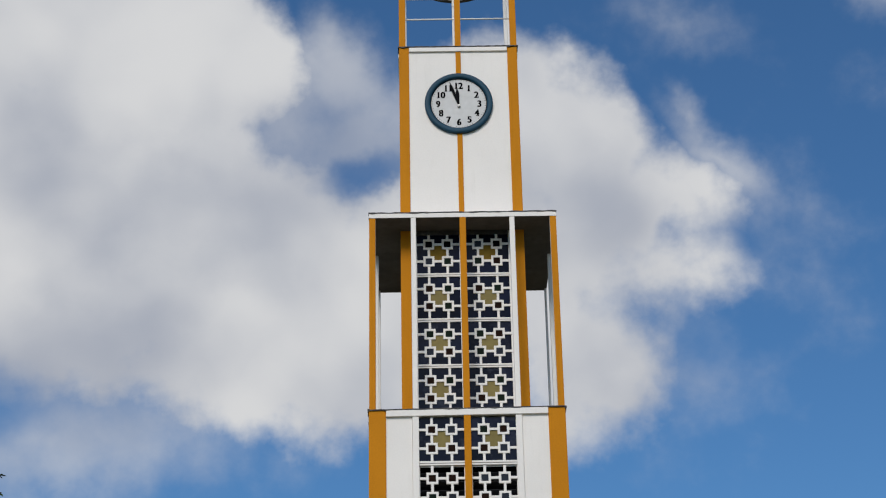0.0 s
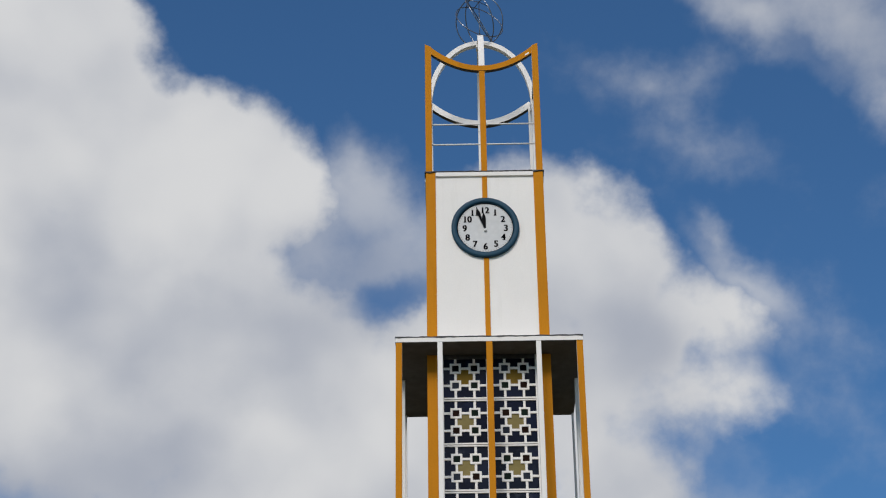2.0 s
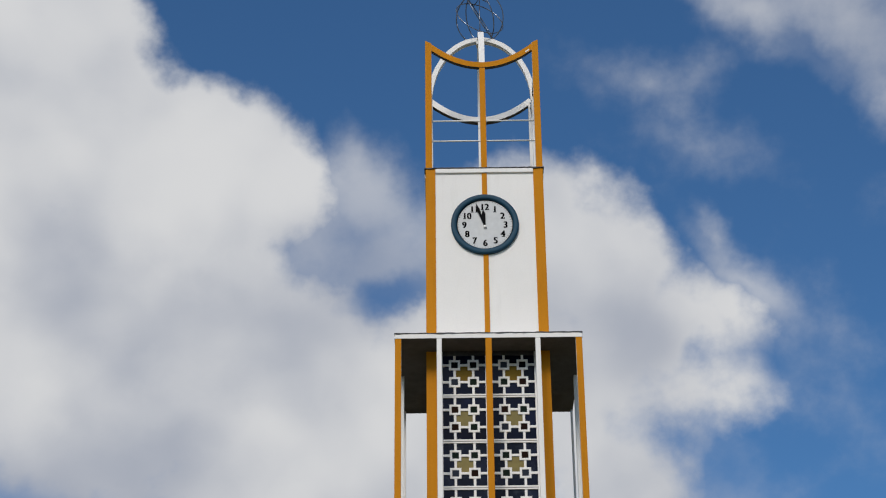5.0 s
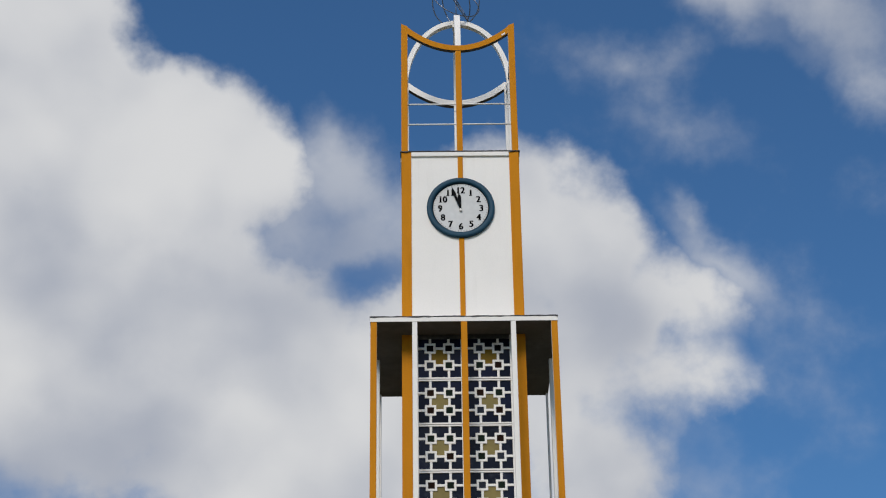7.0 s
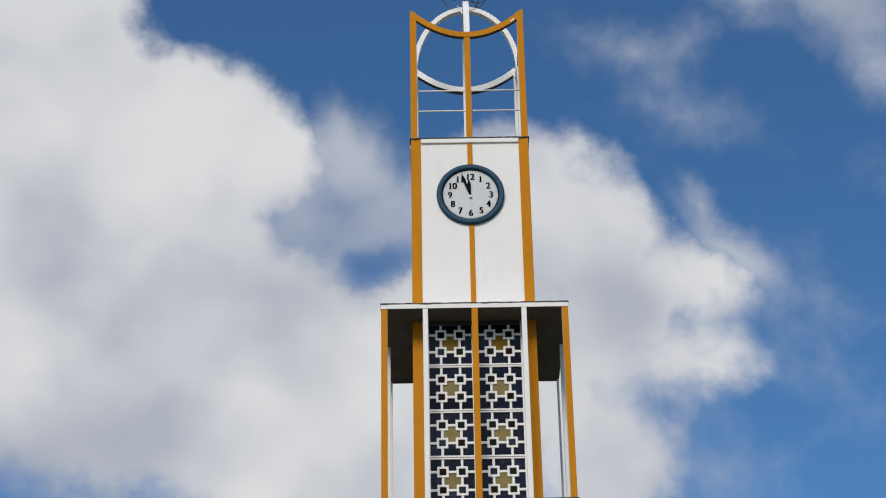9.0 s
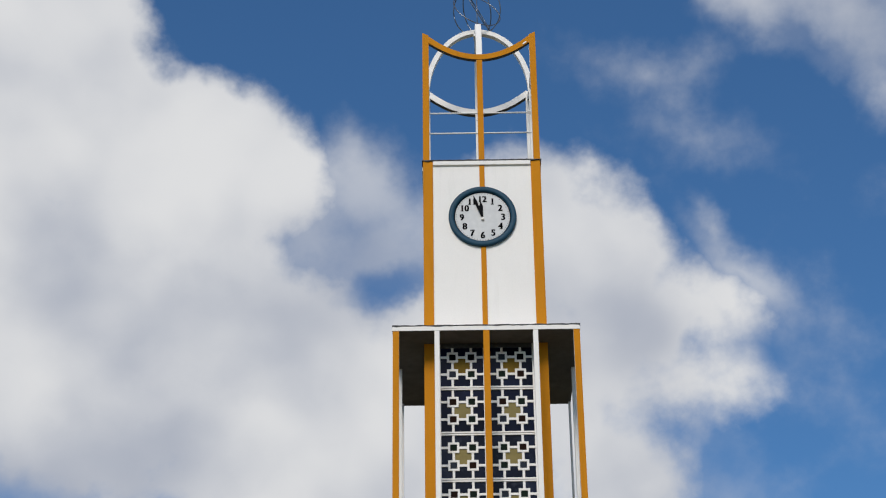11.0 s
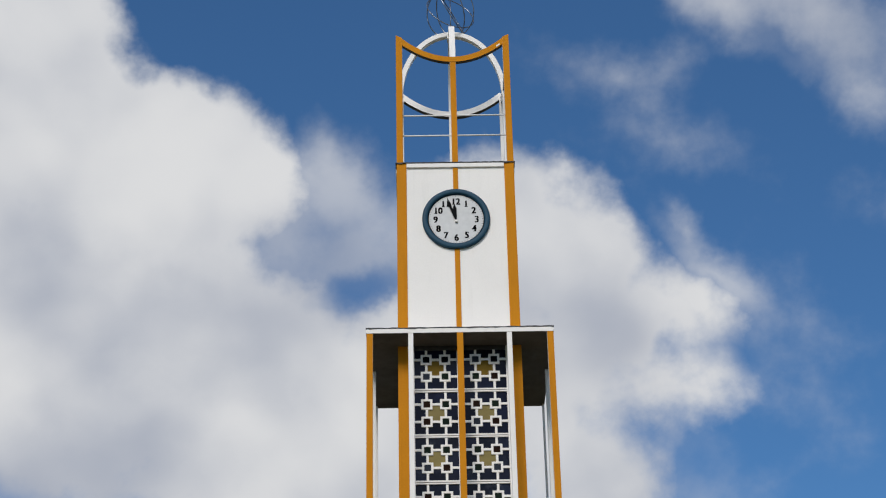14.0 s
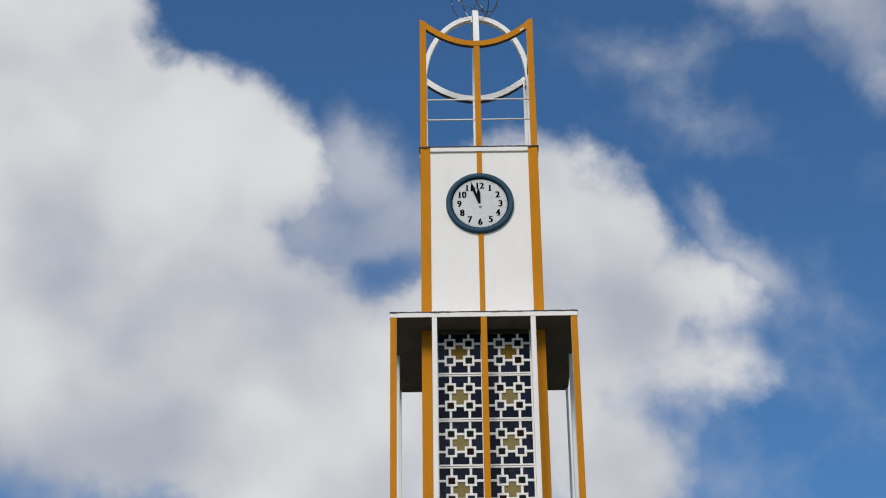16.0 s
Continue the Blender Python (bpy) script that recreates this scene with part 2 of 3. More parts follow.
def sweep(path, across, wide, deep):
    """A bar of rectangular section along a path; across: its constant sideways way."""
    bm = bmesh.new()
    across = Vector(across).normalized()
    rings = []
    for i, p in enumerate(path):
        a, b = path[max(i - 1, 0)], path[min(i + 1, len(path) - 1)]
        n = across.cross((Vector(b) - Vector(a)).normalized()).normalized()
        rings.append([bm.verts.new(Vector(p) + across * sx * wide / 2 + n * sy * deep / 2) for sx, sy in ((-1, -1), (1, -1), (1, 1), (-1, 1))])
    for a, b in zip(rings, rings[1:]):
        for k in range(4):
            bm.faces.new((a[k], a[(k + 1) % 4], b[(k + 1) % 4], b[k]))
    bm.faces.new(rings[0][::-1]), bm.faces.new(rings[-1])
    return finish(bm)


def tube(path, radius, sides=8, taper=None):
    bm = bmesh.new()
    rings = []
    for i, p in enumerate(path):
        a, b = Vector(path[max(i - 1, 0)]), Vector(path[min(i + 1, len(path) - 1)])
        t = (b - a).normalized()
        u = t.orthogonal().normalized() if not rings else (u - t * u.dot(t)).normalized()
        w = t.cross(u)
        r = radius if taper is None else radius + (taper - radius) * i / (len(path) - 1)
        rings.append([bm.verts.new(Vector(p) + (u * math.cos(k * math.tau / sides) + w * math.sin(k * math.tau / sides)) * r) for k in range(sides)])
    for a, b in zip(rings, rings[1:]):
        for k in range(sides):
            bm.faces.new((a[k], a[(k + 1) % sides], b[(k + 1) % sides], b[k])).smooth = True
    bm.faces.new(rings[0][::-1]), bm.faces.new(rings[-1])
    return finish(bm)


def lathe(profile, sides=64):
    """Turns a profile of (radius, y) about the y axis."""
    bm = bmesh.new()
    rings = [[bm.verts.new((r * math.cos(k * math.tau / sides), y, r * math.sin(k * math.tau / sides))) for k in range(sides)] for r, y in profile]
    for a, b in zip(rings, rings[1:]):
        for k in range(sides):
            bm.faces.new((a[k], a[(k + 1) % sides], b[(k + 1) % sides], b[k])).smooth = True
    return bm


def turned(bm, quarter):
    bm.transform(Matrix.Rotation(quarter * math.pi / 2, 4, "Z"))
    return bm


def slanted(bm, quarter):
    """As turned(), but the front piece runs slightly out of level."""
    if quarter == 0:
        bm.transform(SLANT)
    return turned(bm, quarter)


# ---- ground ----
def make_ground():
    bm = bmesh.new()
    bmesh.ops.create_grid(bm, x_segments=60, y_segments=60, size=1)
    for v in bm.verts:
        for k in (0, 1):
            v.co[k] = math.copysign(abs(v.co[k]) ** 3 * 2400, v.co[k])
        d = v.co.length
        v.co.z = 0 if d < 60 else noise.noise(v.co * 0.004) * min((d - 60) / 60, 6)
    tagged(part("ground", finish(bm), GROUND), "open ground of short dry grass round the tower", "ground", kind="structure")


make_ground()

# ---- the clock tower ----
tower = tagged(new("clock_tower"), "white concrete clock tower with ochre pilasters and open gallery", "clock tower")
tower.location = (0, 0, Z0)
S, C, W = 1.80, 1.20, 1.20       # half widths: gallery roof, shaft, crown
LEDGE = -3.944                   # gallery floor edge
ROOF = 4.07                      # roof of the clock storey
BASE = -Z0

# lower shaft: three plain walls, and a front in three pieces round the screen
for q in (1, 2, 3):
    part("wall", turned(box(-S + 0.031, S - 0.031, -S + 0.03, -S + 0.28, BASE, LEDGE - 0.06), q), WHITE, tower)
part("wall", box(-S + 0.031, -1.005, -S + 0.03, -S + 0.28, BASE, LEDGE - 0.06), WHITE, tower)
part("wall", box(1.005, S - 0.031, -S + 0.03, -S + 0.28, BASE, LEDGE - 0.06), WHITE, tower)
part("wall", box(-0.885, 0.885, -S + 0.05, -S + 0.28, BASE, -5.93), WHITE, tower)
for sx in (-1, 1):
    for sy in (-1, 1):
        bm = box(sx * 1.485, sx * S, sy * 1.485, sy * S, BASE, LEDGE - 0.014 + sx * (0.012 if sy < 0 else 0), 0.012)
        part("pilaster", bm, OCHRE, tower, "broad ochre corner pilaster")
SLANT = Matrix.Translation((0, 0, LEDGE)) @ Matrix.Rotation(radians(-0.45), 4, "Y") @ Matrix.Translation((0, 0, -LEDGE))
for q in range(4):
    part("ledge", slanted(box(-1.483, 1.483, -S - 0.022, -S + 0.25, LEDGE - 0.142, LEDGE - 0.022, 0.01), q), WHITE, tower)
part("gallery_floor", box(-S + 0.03, S - 0.03, -S + 0.03, S - 0.03, LEDGE - 0.13, LEDGE - 0.024), SOFFIT, tower)


def flashing(half, z, seed, name="flashing"):
    """A worn strip of dark waterproofing along the four edges of a roof, with a wavering lower edge."""
    rnd = random.Random(seed)
    for q in range(4):
        bm = bmesh.new()
        n, cut = 42, []
        for i in range(n + 1):
            x = -half + 2 * half * i / n
            lo = z - 0.001 - rnd.random() ** 3 * 0.020
            hi = z + 0.009 + rnd.random() * 0.011
            y0, y1 = -half - rnd.random() * 0.006, -half + 0.04
            cut.append([bm.verts.new(p) for p in ((x, y0, lo), (x, y0, hi), (x, y1, hi), (x, y1, lo))])
        for a, b in zip(cut, cut[1:]):
            for k in range(4):
                bm.faces.new((a[k], b[k], b[(k + 1) % 4], a[(k + 1) % 4]))
        bm.faces.new(cut[0]), bm.faces.new(cut[-1][::-1])
        part(name, slanted(finish(bm), q) if z < -1 else turned(finish(bm), q), FLASH, tower, "dark peeling waterproofing strip")


flashing(S + 0.022, LEDGE - 0.017, 3)

# posts of the gallery and the frame of the screen below, on all four sides
for q in range(4):
    if q in (0, 2):
        for sx in (-1, 1):
            part("gallery_post", turned(box(sx * 0.945 - 0.049, sx * 0.945 + 0.049, -S + 0.004, -S + 0.13, LEDGE - 0.02, -0.065), q), WHITE, tower)
    deep = (0.13, 0.08, 0.13, 0.14)[q]
    bm = turned(two_tone(box(-0.06, 0.06, -S + 0.002, -S + deep, LEDGE - 0.02, -0.065), [(0, -1, 0)], 1, 0.3), q)
    part("centre_post", bm, (OCHRE, WHITE) if q else (OCHRE, OCHRE), tower, "slim ochre centre post")
for sx, sy, inner in ((-1, -1, 1.67), (1, -1, 1.67), (-1, 1, 1.67), (1, 1, 1.75)):
    bm = two_tone(box(sx * inner, sx * (S - 0.008), sy * 1.67, sy * (S - 0.008), LEDGE - 0.02, -0.065), [(sx, 0, 0), (0, sy, 0)])
    part("corner_post", bm, (OCHRE, WHITE), tower, "slim corner post, ochre outside and white inside")
for sx in (-1, 1):
    part("screen_frame", box(sx * 0.885, sx * 1.003, -S - 0.004, -S + 0.2, BASE, LEDGE - 0.145), WHITE, tower)
part("centre_post", box(-0.063, 0.063, -S - 0.012, -S + 0.16, BASE, LEDGE - 0.145), OCHRE, tower)

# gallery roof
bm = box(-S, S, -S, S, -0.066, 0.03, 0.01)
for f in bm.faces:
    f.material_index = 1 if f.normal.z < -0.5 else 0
part("gallery_roof", bm, (WHITE, SOFFIT), tower, "thin white roof slab with a dark mottled grey soffit")
flashing(S + 0.004, 0.036, 5)

# shaft behind the gallery and clock storey
for q in (1, 2, 3):
    part("wall", turned(box(-C + 0.021, C - 0.021, -C + 0.02, -C + 0.2, LEDGE, ROOF - 0.02), q), WHITE, tower)
for sx in (-1, 1):
    part("wall", box(sx * 0.885, sx * (C - 0.021), -C + 0.02, -C + 0.2, LEDGE, 0.0), WHITE, tower)
part("wall", box(-C + 0.021, C - 0.021, -C + 0.02, -C + 0.2, 0.0, ROOF - 0.02), WHITE, tower)
for sx in (-1, 1):
    for sy in (-1, 1):
        part("pilaster", box(sx * 1.0, sx * C, sy * 1.0, sy * C, LEDGE, ROOF, 0.01), OCHRE, tower, "ochre corner pilaster")
# lintel colour is near-black to carry the shade between soffit and screen
part("lintel", box(-0.884, 0.884, -C - 0.01, -C + 0.2, -0.158, -0.067), FLASH, tower, "lintel over the pierced screen, coloured near-black for the shade there")
for q in range(4):
    part("centre_strip", turned(box(-0.052, 0.052, -C + 0.002, -C + 0.05, 0.031, ROOF - 0.11), q), OCHRE, tower, "narrow ochre strip")
    part("cap_moulding", turned(box(-0.998, 0.998, -C - 0.022, -C + 0.1, ROOF - 0.105, ROOF - 0.01, 0.012), q), WHITE, tower)
bm = sweep([(0.44 + 0.035 * i, -C + 0.020, 1.015 + 0.004 * (i % 2)) for i in range(6)], (0, 1, 0), 0.003, 0.008)
part("crack", bm, WHITE, tower, "short hairline crack")
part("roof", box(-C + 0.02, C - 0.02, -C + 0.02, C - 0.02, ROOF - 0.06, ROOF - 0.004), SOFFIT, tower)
flashing(C + 0.022, ROOF + 0.004, 8)


# ---- pierced screens with coloured glass ----
RING_OUT, RING_IN, RING_DEEP = 0.108, 0.064, 0.045


def ring_mesh():
    """A square ring of cast concrete, mitred, with softened front edges."""
    bm = bmesh.new()
    rows = []
    for r, y in ((RING_OUT, RING_DEEP), (RING_OUT, 0.004), (RING_OUT - 0.004, 0.0), (RING_IN + 0.004, 0.0), (RING_IN, 0.004), (RING_IN, RING_DEEP)):
        rows.append([bm.verts.new((sx * r, y, sz * r)) for sx, sz in ((-1, -1), (1, -1), (1, 1), (-1, 1))])
    for a, b in zip(rows, rows[1:] + rows[:1]):
        for k in range(4):
            bm.faces.new((a[k], a[(k + 1) % 4], b[(k + 1) % 4], b[k]))
    me = bpy.data.meshes.new("square_ring")
    finish(bm).to_mesh(me)
    bm.free()
    me.materials.append(WHITE)
    return me


RING = ring_mesh()


def lattice_panel(cx, cz, face_y, wide, high, tints, middle, edge):
    """One square of the screen: cross bars, four square rings, and the panes behind."""
    a, out, inn, b, d = 0.180, RING_OUT, RING_IN, 0.024, RING_DEEP
    bm = bmesh.new()
    y0, y1 = face_y, face_y + d
    hw, hh, bars = wide / 2, high / 2, []
    cuts = lambda h: ((-h, -a - out), (-a + out, a - out), (a + out, h))
    for s in (-a, a):
        for z0, z1 in cuts(hh):
            bars.append((cx + s - b, cx + s + b, y0 + 0.004, y1, cz + z0 - 0.004, cz + z1 + 0.004))
        for x0, x1 in cuts(hw):
            bars.append((cx + x0 - 0.004, cx + x1 + 0.004, y0 + 0.004, y1, cz + s - b, cz + s + b))
    rim = [[bm.verts.new((cx + sx * (hw - t), y, cz + sz * (hh - t))) for sx, sz in ((-1, -1), (1, -1), (1, 1), (-1, 1))]
           for t, y in ((0, y1 - 0.008), (0.012, y1 - 0.008), (0.012, y1), (0, y1))]
    for p, q in zip(rim, rim[1:] + rim[:1]):
        for k in range(4):
            bm.faces.new((p[k], p[(k + 1) % 4], q[(k + 1) % 4], q[k]))
    panel = part("lattice_panel", finish(bm), WHITE, tower, "white concrete lattice with four square rings")
    for bar in bars:
        part("lattice_bar", box(*bar, 0.003), WHITE, panel)
    for s in (-a, a):
        for r in (-a, a):
            ring = new("square_ring", RING)
            ring.parent = panel
            ring.matrix_basis = pose(cx + s, y0, cz + r)
    g0, g1 = y1 - 0.022, y1 - 0.010

    def pane(x0, x1, z0, z1, mat, label="", proud=0.0):
        bm = bmesh.new()
        add_box(bm, cx + x0, cx + x1, g0 - proud, g1 - proud, cz + z0, cz + z1)
        part("pane", finish(bm), mat, panel, label)

    k = 0
    for s in (-a, a):
        for r in (-a, a):
            pane(s - inn, s + inn, r - inn, r + inn, tints[k], "small dark tinted pane", 0.013)
            k += 1
    if middle is None:
        return
    m = a - b
    pane(-m, m, -m, m, middle, "pale gold pane" if middle is GOLD else "deep amber pane")
    for sx in (-1, 1):
        for sz in (-1, 1):
            pane(*sorted((sx * (a + b), sx * hw)), *sorted((sz * (a + b), sz * hh)), edge)
        pane(*sorted((sx * (a + b), sx * hw)), -m, m, edge)
        pane(-m, m, *sorted((sx * (a + b), sx * hh)), edge)


def screen_bar(y, z0, z1):
    """Cross bar of the screen: a proud upper lip, a groove and a set-back lower lip."""
    bm = bmesh.new()
    cut = z0 + (z1 - z0) * 0.48
    add_box(bm, -0.884, 0.884, y, y + 0.112, cut + 0.006, z1)
    add_box(bm, -0.8835, 0.8835, y + 0.008, y + 0.11, z0, cut - 0.006)
    add_box(bm, -0.883, 0.883, y + 0.070, y + 0.108, cut - 0.006, cut + 0.006)
    part("screen_bar", finish(bm), WHITE, tower, "white cross bar with a shadow groove")


# small panes of each square: lower left, upper left, lower right, upper right
TINT = {"a": AMBER, "g": GREEN, "s": SLATE, "k": BLACKG}
UPPER = (("skgk", "gsak"), ("aagg", "saag"), ("sgag", "ggsa"), ("aasg", "asgg"))
LOWER = (("aaas", "agsa"), ("gasa", "asss"))
for row in range(4):
    cz = -0.536 - 0.939 * row
    for sx, codes in zip((-1, 1), UPPER[row]):
        lattice_panel(sx * 0.476, cz, -C, 0.825, 0.854, [TINT[c] for c in codes], GOLD if row else OLDGOLD, NAVY if row < 2 else NAVY_SHEEN)
    if row:
        screen_bar(-C - 0.012, cz + 0.430, cz + 0.500)
part("screen_bar", box(-0.885, 0.885, -C, -C + 0.1, -0.097, -0.067), BLACK, tower)
part("fixing", box(-0.506, -0.452, -C - 0.006, -C + 0.03, -0.372, -0.350, 0.004), WHITE, tower, "small white fixing clip")
part("screen_mullion", box(-0.0635, 0.0635, -C + 0.004, -C + 0.1, LEDGE, -0.07), WHITE, tower)
for row in range(2):
    cz = -4.525 - 0.925 * row
    for sx, codes in zip((-1, 1), LOWER[row]):
        tints = [TINT[c] for c in codes]
        lattice_panel(sx * 0.474, cz, -S + 0.03, 0.822, 0.82, tints, (GOLD, None)[row], NAVY_SHEEN)
    screen_bar(-S + 0.018, cz - 0.50, cz - 0.425)

# unglazed square at the bottom: louvres in the dark behind the lattice
part("louvre_backing", box(-0.884, 0.884, -S + 0.30, -S + 0.34, -5.93, -4.96, 0), BLACKG, tower, "black void behind the lattice")
for k in range(5):
    bm = box(-0.88, 0.88, -0.05, 0.05, -0.008, 0.008, 0.003)
    bm.transform(Matrix.Translation((0, -S + 0.20, -5.16 - 0.165 * k)) @ Matrix.Rotation(radians(-38), 4, "X"))
    part("louvre_slat", bm, LOUVRE, tower, "dark grey louvre slat")

# ---- crown: four open frames with sagging tops, under four ribs ----
TIP, SAG = 7.19, 6.612
arc = lambda x: SAG + 0.40 * x * x
for sx in (-1, 1):
    for sy in (-1, 1):
        top = TIP + (0.035 if sy > 0 else 0)
        bm = two_tone(box(sx * (W - 0.135), sx * W, sy * (W - 0.135), sy * W, ROOF, top, 0.008), [(sx, 0, 0), (0, sy, 0), (0, 0, 1)])
        for v in bm.verts:
            if v.co.z > top - 0.05:
                v.co.z += 0.5 * max(min(abs(v.co.x), abs(v.co.y)) - W + 0.135, 0)
        part("crown_post", bm, (OCHRE, WHITE), tower, "ochre corner post of the crown, white inside")
for q in range(4):
    xs = [-1.12 + 2.24 * i / 32 for i in range(33)]
    lift, wide, deep = (0.085, 0.12, 0.135) if q == 2 else (0.02, 0.10, 0.125)
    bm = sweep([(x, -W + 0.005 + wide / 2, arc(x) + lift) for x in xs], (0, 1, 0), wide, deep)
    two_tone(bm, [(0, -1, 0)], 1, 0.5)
    # downward faces get the dark soffit colour, which paints in the beam's own shade
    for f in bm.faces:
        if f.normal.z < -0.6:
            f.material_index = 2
    part("crown_arc", turned(bm, q), (OCHRE, WHITE, SOFFIT), tower, "sagging top beam of the crown, underside coloured dark for its shade")
    bm = two_tone(box(-0.062, 0.062, -W + 0.01, -W + 0.12, ROOF, SAG - 0.05), [(0, -1, 0)])
    part("crown_centre_post", turned(bm, q), (OCHRE, WHITE), tower)
    for z in (5.285, 4.795):
        set_in = 0.04 if q % 2 else 0.10
        part("rail", turned(tube([(-1.07, -W + set_in, z), (1.07, -W + set_in, z)], 0.017), q), WHITE, tower, "thin white rail")
    pts = []
    for i in range(25):
        a = radians(0.5 + 87 * i / 24)
        pts.append((0, -1.12 * math.cos(a), 6.46 + 1.605 * math.sin(a)))
    part("crown_rib", turned(sweep(pts, (1, 0, 0), 0.125, 0.105), q), WHITE, tower, "curved white rib meeting the others at the peak")
bm = sweep([(0.93 + 0.025 * i, -W + 0.003, arc(0.93 + 0.025 * i) - 0.02 + 0.01 * (i % 2)) for i in range(4)], (0, 1, 0), 0.008, 0.03)
part("paint_loss", bm, WHITE, tower, "white patch where the ochre paint has flaked")
part("crown_boss", box(-0.088, 0.088, -0.088, 0.088, 7.93, 8.065), WHITE, tower)

# ---- finial: twisted wire globe with a rod ----
finial = tagged(new("wire_finial"), "twisted grey metal wire globe on a thin rod", "finial")
finial.location = (0, 0, Z0 + 8.10)
part("rod", tube([(0, 0, -0.05), (0, 0, 0.6), (0, 0, 1.13)], 0.013, 8, 0.009), STEEL, finial)
part("collar", tube([(0, 0, -0.04), (0, 0, 0.05)], 0.05, 12, 0.025), STEEL, finial)
R, MID, LEAN = 0.55, 0.575, radians(25)
for k in range(4):
    a = k * math.pi / 4 + math.pi / 8
    u, v = Vector((math.cos(a), math.sin(a), 0)), Vector((-math.sin(a), math.cos(a), 0))
    tilted = Vector((0, 0, math.cos(LEAN) * 1.06)) + v * math.sin(LEAN)
    pts = [Vector((0, 0, MID)) + (u * math.cos(b * math.tau / 48) + tilted * math.sin(b * math.tau / 48)) * R for b in range(49)]
    part("hoop", tube(pts, 0.0125, 6), STEEL, finial, "leaning hoop of grey metal wire")
for k in range(2):
    a = k * math.pi / 2 + 0.5
    d = Vector((math.cos(a), math.sin(a), 0)) * 0.26
    part("spoke", tube([Vector((0, 0, MID + 0.50)) - d, Vector((0, 0, MID + 0.54)), Vector((0, 0, MID + 0.50)) + d], 0.010, 6), STEEL, finial)

# ---- wall clock ----
clock = tagged(new("wall_clock"), "round wall clock with a deep teal rim and white dial", "clock")
clock.location = (-0.008, -C + 0.02, Z0 + 2.755)
part("rim", finish(lathe([(0.54, -0.0), (0.684, -0.0), (0.684, -0.050), (0.676, -0.066), (0.655, -0.075), (0.60, -0.072), (0.578, -0.062), (0.572, -0.01), (0.54, -0.0)], 72)), TEAL, clock, "deep glossy teal rim")
bm = lathe([(0.001, -0.022), (0.571, -0.022), (0.571, -0.004), (0.001, -0.004)], 72)
for f in bm.faces:
    f.smooth = False
part("dial", finish(bm), DIAL, clock, "white dial with black numerals")


# added black ring: draws the shaded gap between rim and dial
bm = lathe([(0.552, -0.0205), (0.552, -0.0240), (0.5715, -0.0240), (0.5715, -0.0205), (0.552, -0.0205)], 72)
part("rim_shade_ring", finish(bm), BLACK, clock, "thin black ring painting the rim's shade round the dial")


def glyph(text, size):
    cu = bpy.data.curves.new("numeral", "FONT")
    cu.body, cu.size, cu.align_x, cu.align_y = text, size, "CENTER", "CENTER"
    cu.extrude = 0.003
    tmp = new("numeral", cu)
    me = bpy.data.meshes.new_from_object(tmp.evaluated_get(bpy.context.evaluated_depsgraph_get()))
    bpy.data.objects.remove(tmp)
    return me


def numeral(text, x, z, size):
    """Narrow bookish figures: heavy stems, thin cross strokes and feet under the straight ones."""
    bold = bmesh.new()
    step = 0.09
    for i, ch in enumerate(text):
        me = glyph(ch, size)
        xs, ys = [v.co.x for v in me.vertices], [v.co.y for v in me.vertices]
        mid, top, foot = (min(xs) + max(xs)) / 2, max(ys), min(ys)
        place = (i - (len(text) - 1) / 2) * step
        for dx in (-0.009, 0.0, 0.009):
            piece = me.copy()
            piece.transform(Matrix.Translation((place + dx, -(top + foot) / 2, 0)) @ Matrix.Diagonal((0.84, 1, 1, 1)) @ Matrix.Translation((-mid, 0, 0)))
            bold.from_mesh(piece)
            bpy.data.meshes.remove(piece)
        half = (top - foot) / 2
        if ch in "14":
            stem = place + 0.84 * (max(xs) - mid) - (0.010 if ch == "1" else 0.030)
            add_box(bold, stem - 0.030, stem + 0.030, -half, -half + 0.013, -0.003, 0.003)
        if ch in "257":
            lo = -half if ch == "2" else half - 0.034
            stem = place + 0.84 * (max(xs) - mid) * (-0.9 if ch == "7" else 0.9)
            add_box(bold, stem - 0.007, stem + 0.007, lo, lo + 0.034, -0.003, 0.003)
        bpy.data.meshes.remove(me)
    me = bpy.data.meshes.new("numeral")
    bold.to_mesh(me)
    bold.free()
    me.materials.append(BLACK)
    ob = new("numeral", me)
    ob.parent = clock
    ob.matrix_basis = pose(x, -0.025, z, 90, 0, 0)


for h in range(1, 13):
    a = radians(30 * h)
    numeral(str(h), 0.415 * math.sin(a), 0.415 * math.cos(a) - 0.01, 0.205)
for m in range(60):
    a = radians(6 * m)
    bm = box(-0.0026, 0.0026, -0.0255, -0.0218, 0.520, 0.545 if m % 5 else 0.55, 0)
    bm.transform(Matrix.Rotation(a, 4, "Y"))
    part("minute_mark", bm, BLACK, clock)


def pointer(name, length, tail, wide, y, degrees):
    bm = bmesh.new()
    outline = [(-wide * 0.55, -tail), (wide * 0.55, -tail), (wide * 0.45, 0.05), (wide, length * 0.72), (0.0, length), (-wide, length * 0.72), (-wide * 0.45, 0.05)]
    lo = [bm.verts.new((x, y, z)) for x, z in outline]
    hi = [bm.verts.new((x, y - 0.008, z)) for x, z in outline]
    bm.faces.new(lo), bm.faces.new(hi[::-1])
    for i in range(len(lo)):
        j = (i + 1) % len(lo)
        bm.faces.new((lo[i], hi[i], hi[j], lo[j]))
    bm.transform(Matrix.Translation((0, 0, -0.05)) @ Matrix.Rotation(radians(degrees), 4, "Y"))
    part(name, finish(bm), BLACK, clock, "black spade-ended pointer")


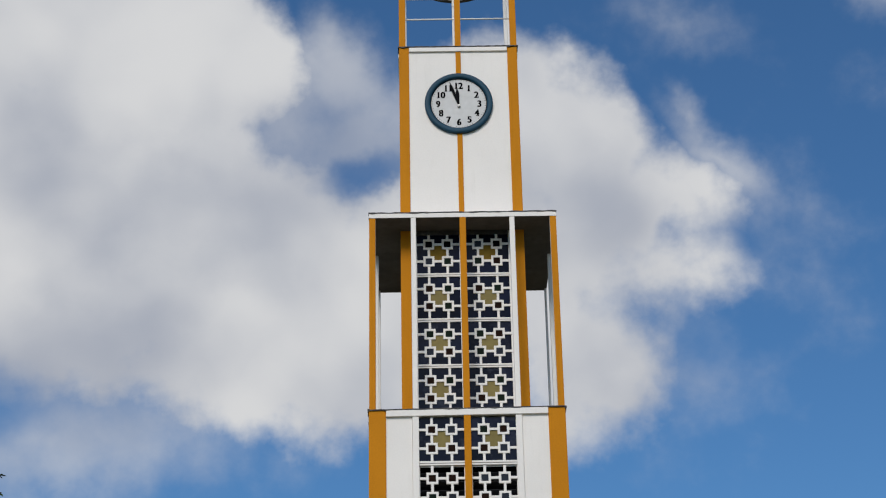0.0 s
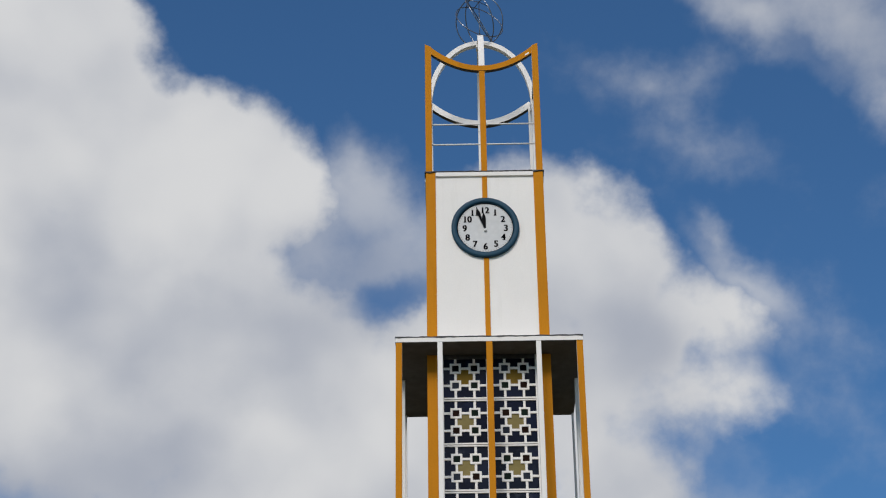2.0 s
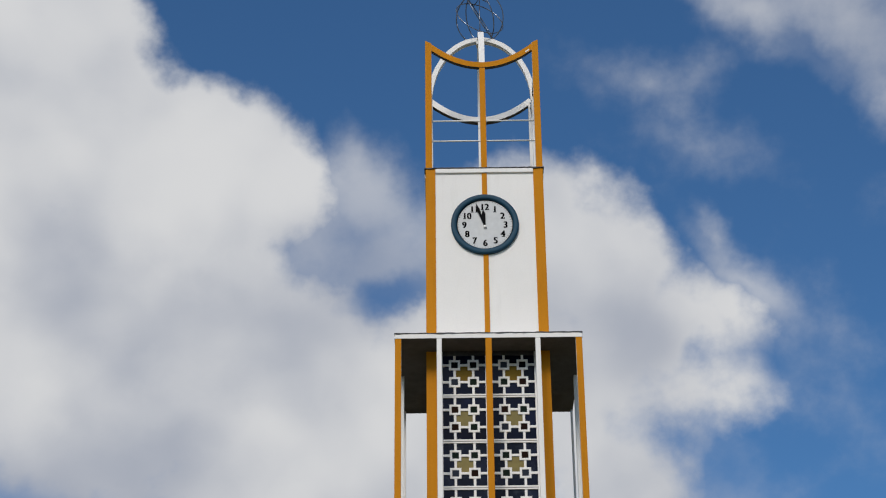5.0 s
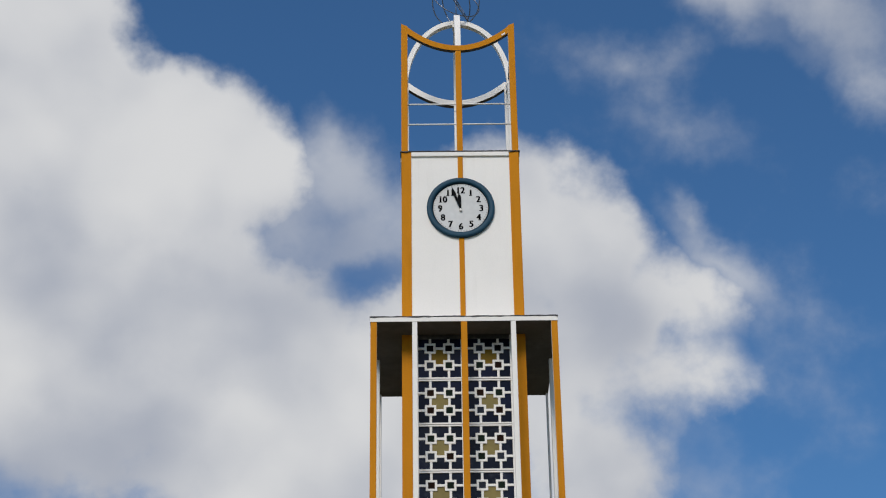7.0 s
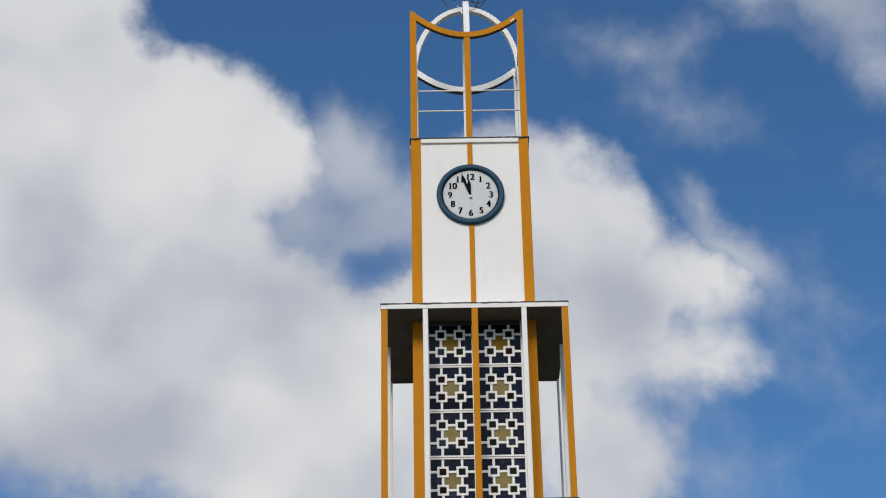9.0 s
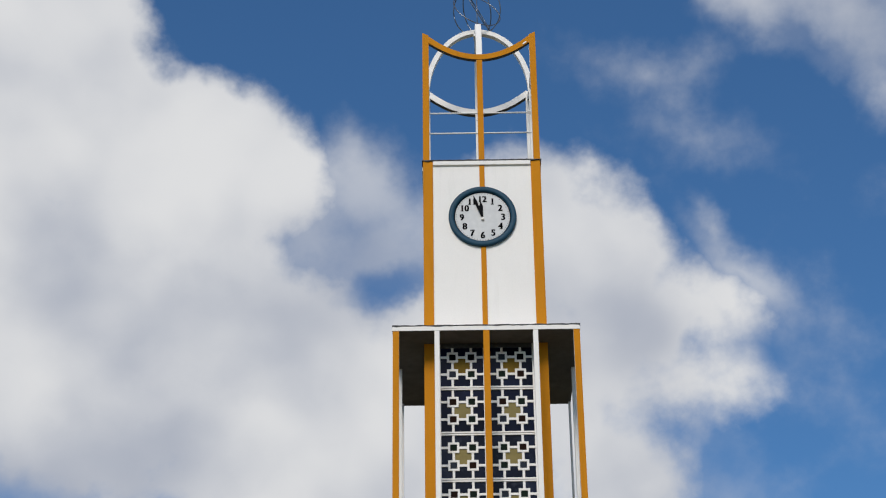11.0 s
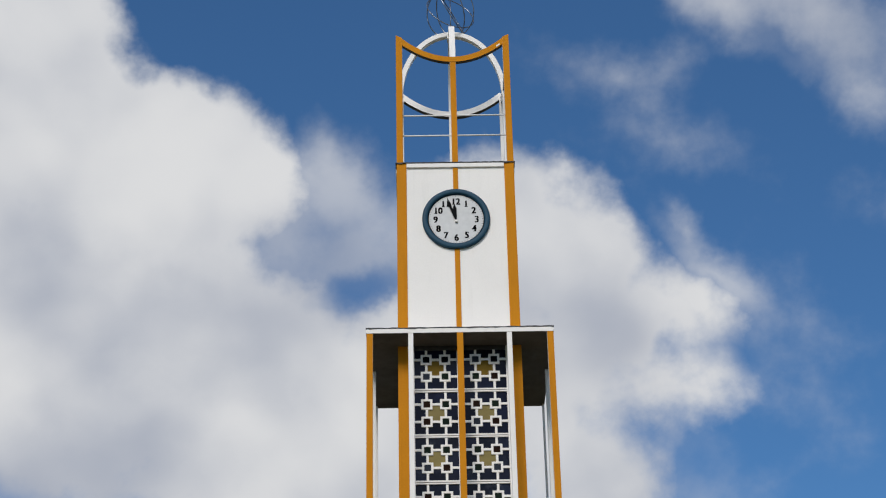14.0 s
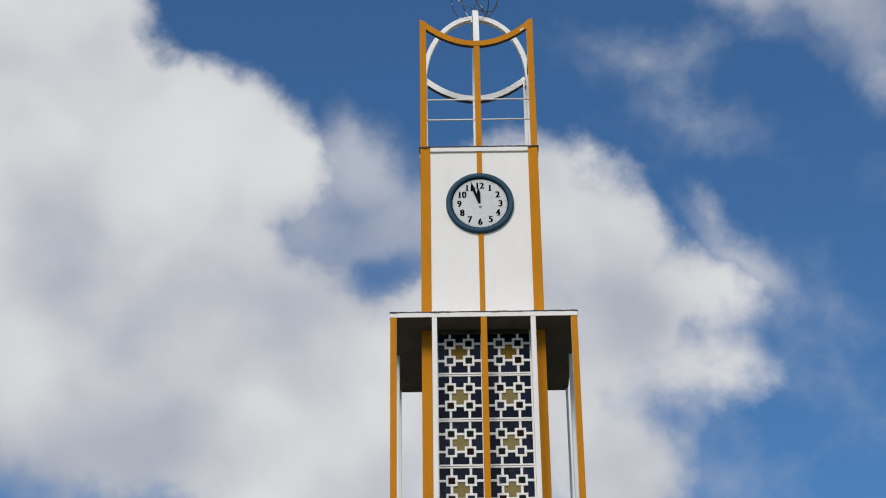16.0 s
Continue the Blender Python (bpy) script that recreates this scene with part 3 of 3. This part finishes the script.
pointer("hour_pointer", 0.40, 0.03, 0.038, -0.034, -5)
pointer("minute_pointer", 0.57, 0.04, 0.030, -0.044, -18.5)
hub = lathe([(0.001, -0.066), (0.024, -0.064), (0.031, -0.054), (0.031, -0.022)], 20)
hub.transform(Matrix.Translation((0, 0, -0.06)))
part("hub", finish(hub), WHITE, clock, "small white hub cap")


# ---- tree beside the viewpoint, only the ends of two twigs reach into sight ----
def make_tree(x, y, height, ends):
    rnd = random.Random(21)
    tree = tagged(new("tree"), "leafy dark green tree with drooping twig ends", "tree")
    tree.location = (x, y, 0)
    top = Vector((0.1, 0.15, height))
    stem = [Vector((0.10 * math.sin(i * 0.9), 0.08 * math.cos(i * 1.3), height * i / 10)) for i in range(11)]
    part("trunk", tube([(0, 0, -0.1)] + stem, 0.17, 10, 0.03), BARK, tree)
    twigs = []
    for k in range(16):
        z = height * (0.42 + 0.55 * k / 16)
        a = k * 2.4
        reach = (0.95 - 0.45 * k / 16) * rnd.uniform(0.8, 1.1)
        p0 = Vector((0, 0, z))
        twigs.append([p0 + Vector((math.cos(a), math.sin(a), 0)) * reach * f + Vector((0, 0, 0.35 * f - 0.25 * f * f)) for f in (0, 0.3, 0.6, 0.85, 1)])
    for e in ends:
        e = Vector(e) - tree.location
        p0 = Vector((0, 0, e.z - 0.35))
        twigs.append([p0.lerp(e, f) + Vector((0, 0, 0.5 * f * (1 - f))) for f in (0, 0.3, 0.6, 0.85, 1)])
    for pts in twigs:
        part("limb", tube(pts, 0.035, 6, 0.004), BARK, tree)
    bm = bmesh.new()

    def leaf(p, way, size, wide=0.17):
        way = way.normalized()
        across = way.cross(Vector((rnd.uniform(-0.4, 0.4), rnd.uniform(-0.4, 0.4), 1))).normalized() * size * wide
        mid = p + way * size * 0.5 + Vector((0, 0, -0.06 * size))
        v = [bm.verts.new(q) for q in (p, mid + across, p + way * size + Vector((0, 0, -0.3 * size)), mid - across)]
        bm.faces.new((v[0], v[1], v[2])), bm.faces.new((v[0], v[2], v[3]))

    for n, pts in enumerate(twigs):
        drawn = n >= 16
        for i in range(34 if drawn else 220):
            f = rnd.uniform(0.55, 1.0) if drawn else rnd.uniform(0.25, 1.05)
            q = min(f, 0.999) * 4
            p = pts[int(q)].lerp(pts[int(q) + 1], q - int(q))
            spread = 0.0 if drawn else 0.16
            p = p + Vector([rnd.gauss(0, spread) for _ in range(3)])
            way = (pts[-1] - pts[0]).normalized() + Vector([rnd.uniform(-0.5, 0.5) for _ in range(3)])
            if drawn:
                way.z -= 0.5
            leaf(p, way, rnd.uniform(0.035, 0.06) if drawn else rnd.uniform(0.09, 0.16), 0.34 if drawn else 0.2)
    part("crown", bm, LEAF, tree)


make_tree(-5.25, -21.2, 6.6, [(-3.822, -21.14, 5.890), (-3.805, -21.10, 5.768)])
